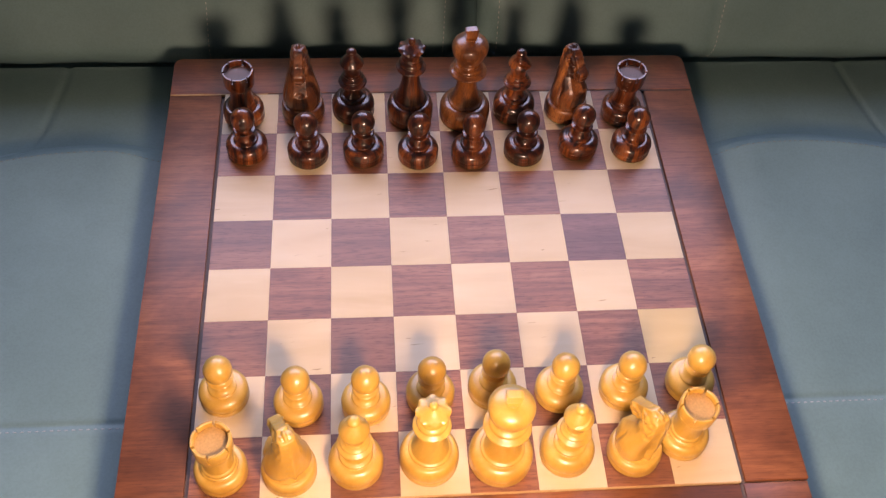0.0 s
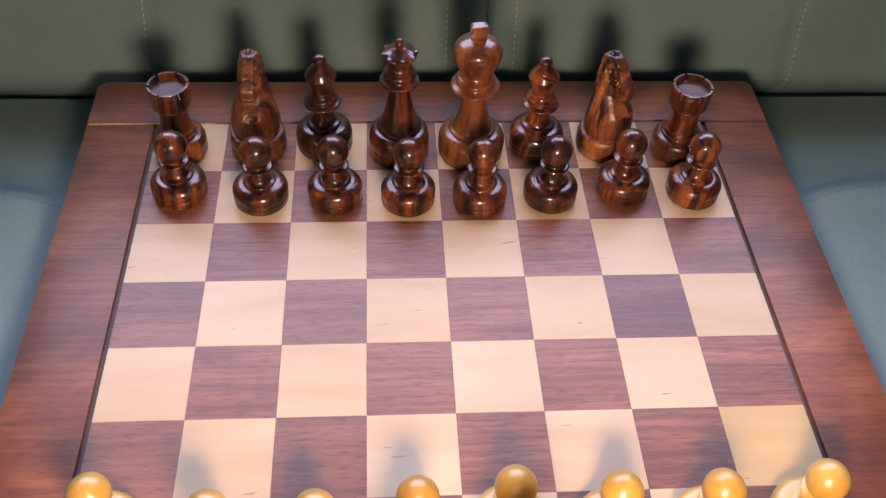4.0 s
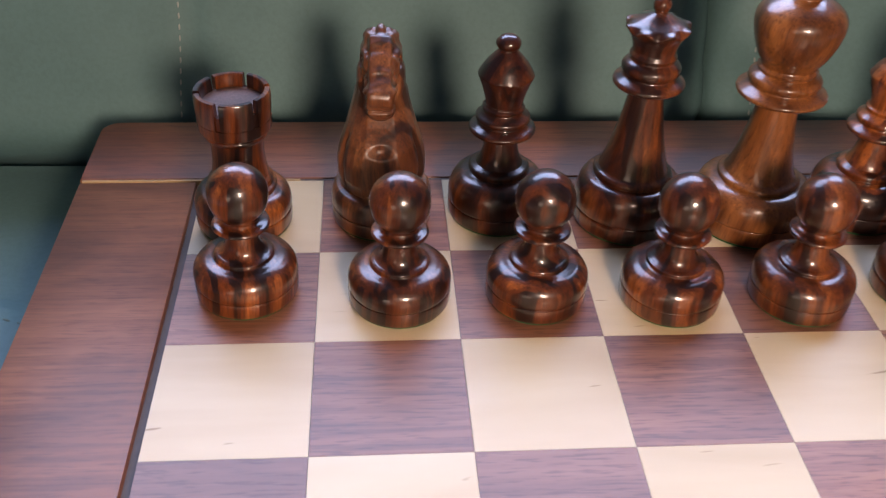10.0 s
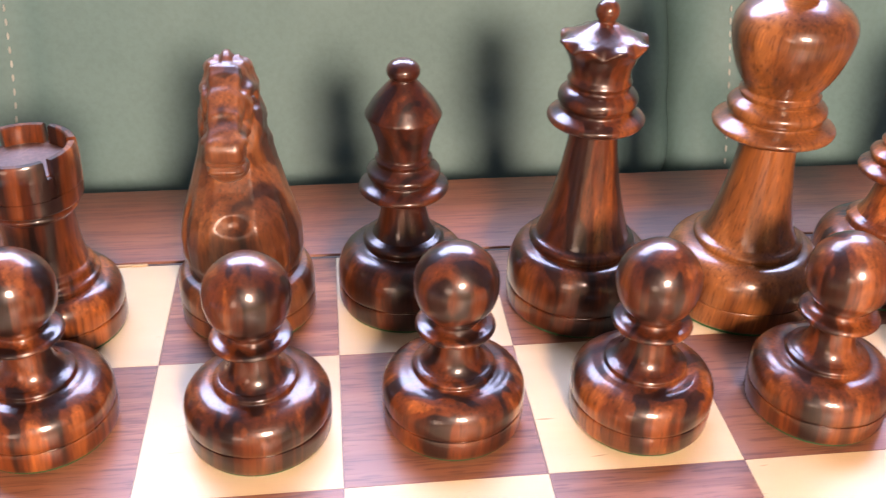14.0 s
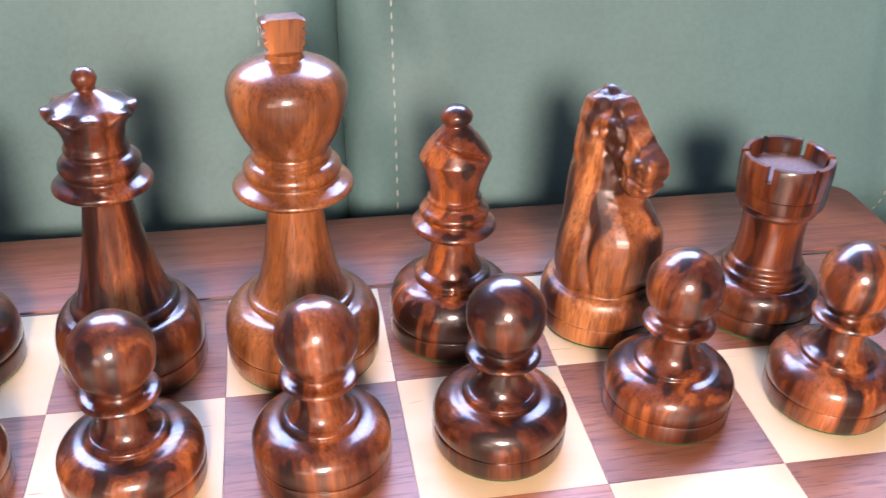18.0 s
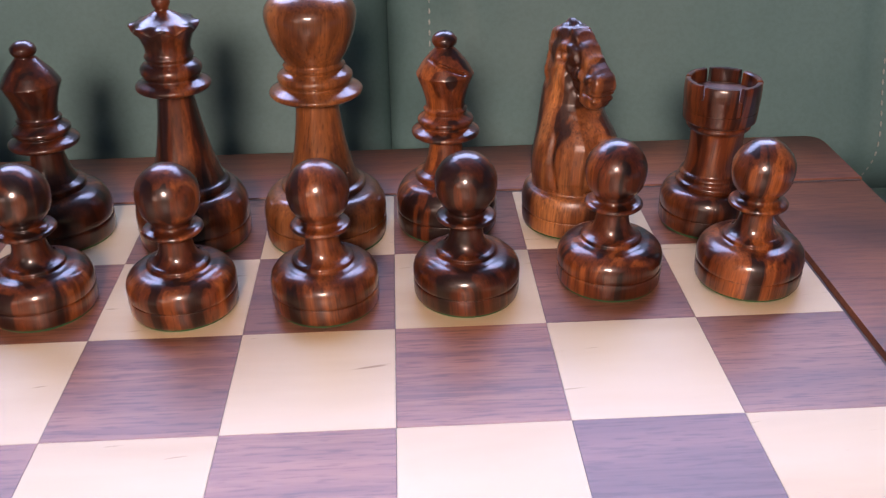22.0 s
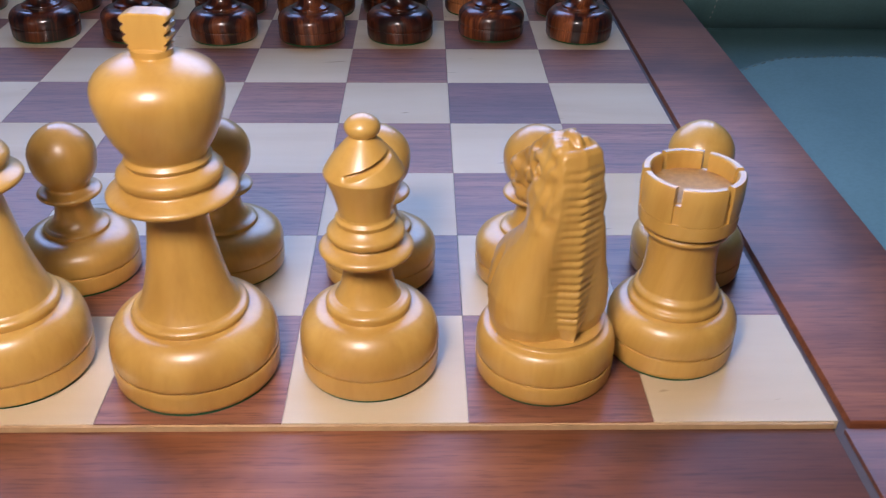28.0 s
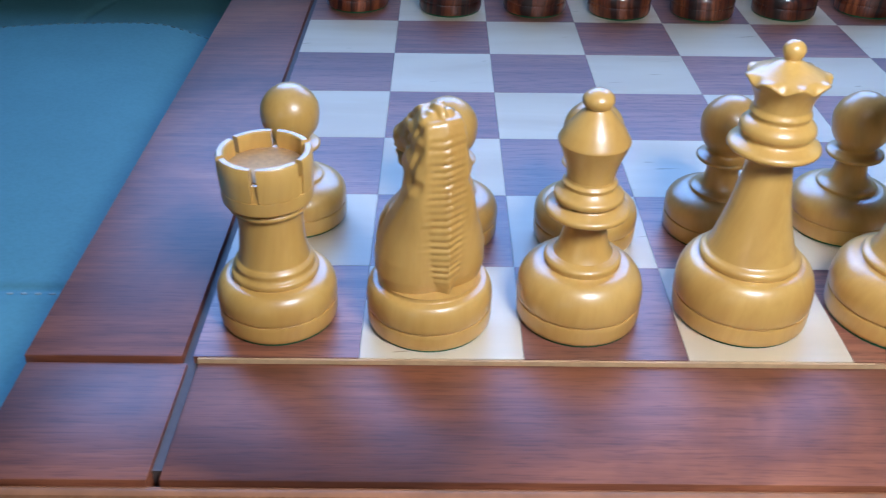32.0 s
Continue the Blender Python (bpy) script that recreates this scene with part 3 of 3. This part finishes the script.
def skin(field, low, high, step):
    """A closed mesh over the place where field(x, y, z) is below zero: one vertex in each cell that the surface crosses."""
    axes = [np.arange(a, b + step, step) for a, b in zip(low, high)]
    f = field(*np.meshgrid(*axes, indexing="ij"))
    inside = f < 0
    nx, ny, nz = (k - 1 for k in f.shape)
    total, count = np.zeros((nx, ny, nz, 3)), np.zeros((nx, ny, nz))
    for axis in range(3):
        for p in (0, 1):
            for q in (0, 1):
                a, b = [0, 0, 0], [0, 0, 0]
                o = [k for k in range(3) if k != axis]
                a[o[0]] = b[o[0]] = p
                a[o[1]] = b[o[1]] = q
                b[axis] = 1
                fa = f[a[0]:a[0] + nx, a[1]:a[1] + ny, a[2]:a[2] + nz]
                fb = f[b[0]:b[0] + nx, b[1]:b[1] + ny, b[2]:b[2] + nz]
                cut = (fa < 0) != (fb < 0)
                t = np.where(cut, fa / np.where(cut, fa - fb, 1.0), 0.0)
                count += cut
                for k in range(3):
                    total[..., k] += cut * (a[k] + (t if k == axis else 0.0))
    used = count > 0
    number = np.full((nx, ny, nz), -1)
    number[used] = np.arange(used.sum())
    cell = np.argwhere(used)
    points = (cell + total[used] / count[used][:, None]) * step + np.array(low)
    faces = []
    for axis in range(3):
        o = [k for k in range(3) if k != axis]
        if axis == 1:
            o = o[::-1]
        ends = [slice(1, -1)] * 3
        ends[axis] = slice(0, -1)
        starts = list(ends)
        starts[axis] = slice(1, None)
        fa, fb = inside[tuple(ends)], inside[tuple(starts)]
        where = np.argwhere(fa != fb) + np.array([0 if k == axis else 1 for k in range(3)])
        for c in where:
            quad = []
            for du, dv in ((1, 1), (0, 1), (0, 0), (1, 0)):
                d = c.copy()
                d[o[0]] -= du
                d[o[1]] -= dv
                quad.append(int(number[tuple(d)]))
            faces.append(quad if inside[tuple(c)] else quad[::-1])
    return points, faces


def blend(a, b, k):
    """The union of two fields with a fillet of width k."""
    h = np.clip(0.5 + 0.5 * (b - a) / k, 0, 1)
    return b + (a - b) * h - k * h * (1 - h)


def egg(x, y, z, c, r):
    return (np.sqrt(((x - c[0]) / r[0]) ** 2 + ((y - c[1]) / r[1]) ** 2 + ((z - c[2]) / r[2]) ** 2) - 1) * min(r)


def block(x, y, z, c, size, tilt, fillet):
    """A box with rounded edges, leaning by tilt in the x-z plane."""
    u, w = x - c[0], z - c[1]
    ca, sa = math.cos(tilt), math.sin(tilt)
    qx, qy, qz = np.abs(u * ca + w * sa) - size[0] + fillet, np.abs(y) - size[1] + fillet, np.abs(-u * sa + w * ca) - size[2] + fillet
    out = np.sqrt(np.maximum(qx, 0) ** 2 + np.maximum(qy, 0) ** 2 + np.maximum(qz, 0) ** 2)
    return out + np.minimum(np.maximum(qx, np.maximum(qy, qz)), 0) - fillet


def slot(d, width):
    return np.exp(-(d / width) ** 2)


def horse(x, y, z):
    """The carved horse, in squares: faces +x, a notched wedge of mane down its back, flat cut planes on its flanks."""
    side = np.abs(y)
    back = np.interp(z, (0.34, 0.45, 0.70, 1.00, 1.30, 1.42, 1.50, 1.56), (-0.285, -0.305, -0.302, -0.294, -0.286, -0.274, -0.245, -0.19))
    front = np.interp(z, (0.34, 0.45, 0.60, 0.72, 0.76, 0.82, 0.90, 1.00, 1.15, 1.40, 1.56), (0.29, 0.325, 0.335, 0.330, 0.315, 0.265, 0.185, 0.105, 0.10, 0.08, -0.04))
    wide = np.interp(z, (0.34, 0.45, 0.58, 0.70, 0.85, 1.00, 1.20, 1.40, 1.50, 1.56), (0.318, 0.343, 0.340, 0.312, 0.262, 0.216, 0.168, 0.150, 0.126, 0.085))
    u = np.clip((x - back) / (front - back), 0, 1)
    strip = np.interp(z, (0.36, 0.50, 0.80, 1.20, 1.45), (0.16, 0.28, 0.42, 0.68, 0.78))
    round_flank = strip + (1.0 - strip) * np.sqrt(np.clip(1 - ((0.46 - u) / 0.36) ** 2, 0, 1))
    w = wide * np.where(u < 0.10, u / 0.10 * strip, np.where(u < 0.46, round_flank, np.interp(u, (0.46, 0.62, 0.80, 0.92, 1.0), (1.0, 0.96, 0.80, 0.62, 0.42))))
    # notches across the two faces of the mane, uneven in depth
    comb = 0.5 + 0.5 * np.sin(z * 2 * math.pi / 0.047 + 0.9 * np.sin(z * 11) + 0.5 * np.sign(y))
    on = np.clip((0.115 - u) / 0.02, 0, 1) * np.clip((z - 0.42) / 0.06, 0, 1) * np.clip((1.47 - z) / 0.05, 0, 1)
    w = w - on * (0.018 + 0.008 * np.sin(z * 37 + 4 * y)) * comb ** 2
    back = back + on * 0.014 * comb ** 2
    f = np.maximum(np.maximum(side - w, back - x), x - front) * 0.85
    f = np.maximum(f, z - 1.53 - 0.10 * (x + 0.16))
    # the cut between foreleg and flank, and the hollow between the legs
    f = f + 0.024 * slot(x - 0.10 - 0.16 * (0.80 - z), 0.026) * np.clip((0.84 - z) / 0.08, 0, 1) * np.clip((z - 0.37) / 0.06, 0, 1)
    # oval flat at the top of the chest
    f = f + 0.032 * np.clip(1.3 - np.sqrt((y / 0.075) ** 2 + ((z - 0.755) / 0.042) ** 2), 0, 1) * (x > 0.15)
    # head: a long block from the poll to the nose, with cheeks, muzzle and chin
    head = block(x, y, z, (0.085, 1.315), (0.235, 0.086, 0.125), -0.72, 0.026)
    muzzle = block(x, y, z, (0.256, 1.180), (0.098, 0.106, 0.100), -0.12, 0.048)
    h = blend(head, muzzle, 0.03)
    h = blend(h, egg(x, y, z, (0.215, 0.0, 1.085), (0.115, 0.112, 0.085)), 0.012)
    for s in (-1, 1):
        h = blend(h, egg(x, y, z, (-0.075, s * 0.108, 1.190), (0.155, 0.074, 0.150)), 0.030)
        h = blend(h, egg(x, y, z, (-0.020, s * 0.085, 1.350), (0.150, 0.062, 0.095)), 0.030)
        h = blend(h, egg(x, y, z, (0.130, s * 0.086, 1.245), (0.065, 0.042, 0.050)), 0.02)
        h = blend(h, egg(x, y, z, (0.262, s * 0.088, 1.240), (0.050, 0.036, 0.038)), 0.015)
        # brow over the eye
        h = blend(h, egg(x, y, z, (-0.010, s * 0.108, 1.418), (0.095, 0.036, 0.030)), 0.02)
    f = blend(f, h, 0.030)
    # eye sockets with their balls, nostrils, mouth, lines of the cheek
    eye = np.sqrt((x + 0.020) ** 2 + (z - 1.348) ** 2)
    f = f + 0.024 * slot(eye - 0.038, 0.013) * (side > 0.05)
    f = f + 0.018 * slot(np.sqrt((x - 0.285) ** 2 + (z - 1.215) ** 2 * 0.6), 0.018) * (side > 0.035)
    f = f + 0.024 * slot(z - 1.130 + 0.10 * (x - 0.25), 0.012) * np.clip((x - 0.165) / 0.03, 0, 1)
    f = f + 0.010 * slot(z - 1.185 + 0.35 * (x - 0.25), 0.009) * np.clip((x - 0.25) / 0.03, 0, 1)
    f = f + 0.014 * slot(x - 0.150 + 0.25 * (z - 1.2), 0.016) * np.clip((1.33 - z) / 0.05, 0, 1) * np.clip((z - 1.0) / 0.04, 0, 1)
    f = f + 0.012 * slot(x - 0.060 + 0.35 * (z - 1.2), 0.014) * np.clip((1.28 - z) / 0.05, 0, 1) * np.clip((z - 1.08) / 0.04, 0, 1)
    # locks of mane behind the cheek
    lock = np.sin(z * 34 + x * 26 + 1.3 * np.sin(z * 13)) * np.sin(x * 30 - z * 9)
    f = f + 0.013 * lock * np.clip((-0.11 - x) / 0.05, 0, 1) * np.clip((z - 1.02) / 0.08, 0, 1) * np.clip((x + 0.24) / 0.04, 0, 1)
    # chisel facets on the face
    f = f + 0.008 * np.abs(np.sin(31 * x + 17 * z + 9 * y)) * np.abs(np.sin(25 * z - 16 * x + 11 * side)) * np.clip((z - 1.05) / 0.08, 0, 1)
    # knife planes over the brow and down the nose
    f = f + 0.003 * slot((x - z * 0.62 + 0.72) % 0.21 - 0.105, 0.022) * np.clip((z - 1.22) / 0.06, 0, 1) * (x > -0.02)
    # forelock and ears, worn down to one ridged tuft
    tuft = blend(egg(x, y, z, (-0.115, 0.0, 1.515), (0.085, 0.040, 0.075)), egg(x, side, z, (-0.130, 0.055, 1.495), (0.055, 0.030, 0.065)), 0.012)
    f = blend(f, tuft, 0.02)
    # hatched knife marks on the slope of the throat
    hatch = np.abs(np.sin(62 * (z + 0.55 * y) + 1.1 * np.sin(19 * y))) * (0.6 + 0.4 * np.sin(41 * y + 13 * z))
    f = f + 0.004 * hatch * np.clip((z - 0.78) / 0.04, 0, 1) * np.clip((1.04 - z) / 0.04, 0, 1) * np.clip((x - 0.06) / 0.05, 0, 1)
    return np.maximum(f, 0.345 - z)


POINTS, QUADS = skin(horse, (-0.37, -0.39, 0.315), (0.39, 0.39, 1.61), 0.0105)


def horse_head():
    bm = bmesh.new()
    vs = [bm.verts.new(p * S) for p in POINTS]
    for q in QUADS:
        bm.faces.new([vs[k] for k in q])
    return bm


KNIGHT = base_of(0.395, 0.31, 0.142, 0.330) + [(0.345, 0.315), (0.36, 0.312), (0.37, 0.29), (0.372, 0.0)]


def knight(mat):
    ob = new("knight")
    part("base", lathe(KNIGHT), mat, ob)
    part("horse_head", horse_head(), mat, ob, "carved horse head with a notched mane", 40)
    felt(ob, 0.395)
    return ob


def stand(ob, i, j, turn, label, group, tall=1.0):
    tagged(ob, label, "chess piece", group)
    ob.matrix_basis = Matrix.Translation(at(i, j)) @ Matrix.Rotation(radians(turn), 4, "Z") @ Matrix.Diagonal((1, 1, tall, 1))
    return ob


DARK, PALE = "dark chess pieces", "pale chess pieces"
first = stand(pawn(ROSE), 0.50, 6.58, 20, "glossy dark rosewood pawn on a walnut square", DARK)
for n, (i, j) in enumerate(((1.59, 6.46), (2.58, 6.47), (3.56, 6.41), (4.53, 6.39), (5.50, 6.44), (6.52, 6.56), (7.50, 6.49))):
    c = copy_thing(first, Matrix.Translation(at(i, j)) @ Matrix.Rotation(radians(57 * n), 4, "Z"))
    tagged(c, "glossy dark rosewood pawn on a %s square" % ("maple" if n % 2 == 0 else "walnut"))
first = stand(pawn(BOX), 0.42, 1.68, 0, "satin yellow boxwood pawn on a maple square", PALE)
for n, (i, j) in enumerate(((1.53, 1.47), (2.53, 1.44), (3.50, 1.55), (4.45, 1.63), (5.47, 1.54), (6.47, 1.53), (7.53, 1.60))):
    c = copy_thing(first, Matrix.Translation(at(i, j)) @ Matrix.Rotation(radians(71 * n), 4, "Z"))
    tagged(c, "satin yellow boxwood pawn on a %s square" % ("walnut" if n % 2 == 0 else "maple"))

stand(rook(ROSE, ROSE_END), 0.40, 7.44, 12, "glossy dark rosewood rook with cut battlements", DARK)
stand(rook(ROSE, ROSE_END), 7.47, 7.38, 40, "glossy dark rosewood rook with cut battlements", DARK)
stand(knight(RED_ROSE), 1.48, 7.50, -92, "glossy streaked rosewood knight facing the pale pieces", DARK)
stand(knight(RED_ROSE), 6.41, 7.48, -67, "glossy streaked rosewood knight turned aside", DARK)
stand(bishop(ROSE, -0.35), 2.41, 7.54, 100, "glossy dark rosewood bishop with ball finial", DARK)
stand(bishop(ROSE, -0.40), 5.42, 7.49, -85, "glossy dark rosewood bishop with slanting mitre cut", DARK)
stand(queen(ROSE), 3.46, 7.43, 8, "glossy dark rosewood queen with scalloped crown", DARK)
stand(king(GOLDEN_ROSE), 4.48, 7.40, 8, "glossy golden-brown rosewood king with notched finial", DARK)
stand(rook(BOX, BOX_END), 0.46, 0.46, 25, "satin yellow boxwood rook with cut battlements", PALE)
stand(rook(BOX, BOX_END), 7.22, 0.70, 0, "satin yellow boxwood rook touching a knight", PALE)
stand(knight(BOX), 1.42, 0.43, 114, "satin yellow boxwood knight facing away over the board", PALE, 0.96)
stand(knight(BOX), 6.45, 0.50, 114, "satin yellow boxwood knight facing away over the board", PALE, 0.96)
stand(bishop(BOX, 0.3), 2.37, 0.49, 90, "satin yellow boxwood bishop with ball finial", PALE)
stand(bishop(BOX, 0.32), 5.45, 0.54, -70, "satin yellow boxwood bishop with slanting mitre cut", PALE)
stand(queen(BOX), 3.425, 0.53, 0, "satin yellow boxwood queen with scalloped crown", PALE, 0.97)
stand(king(BOX), 4.465, 0.51, -5, "satin yellow boxwood king with notched finial", PALE, 0.98)

# ---- squares of the board ----
for i in range(8):
    for j in range(8):
        name = "walnut_square" if (i + j) % 2 == 0 else "maple_square"
        shade, label = {(7, 2): ("yellowed_maple_square", "yellowed maple square"), (6, 4): ("purple_walnut_square", "darker purplish walnut square")}.get((i, j), (name, ""))
        sq = part(name, SQ[shade], None, board, label)
        sq.location = ((i - 3.5) * S, (j - 3.5) * S, 0)
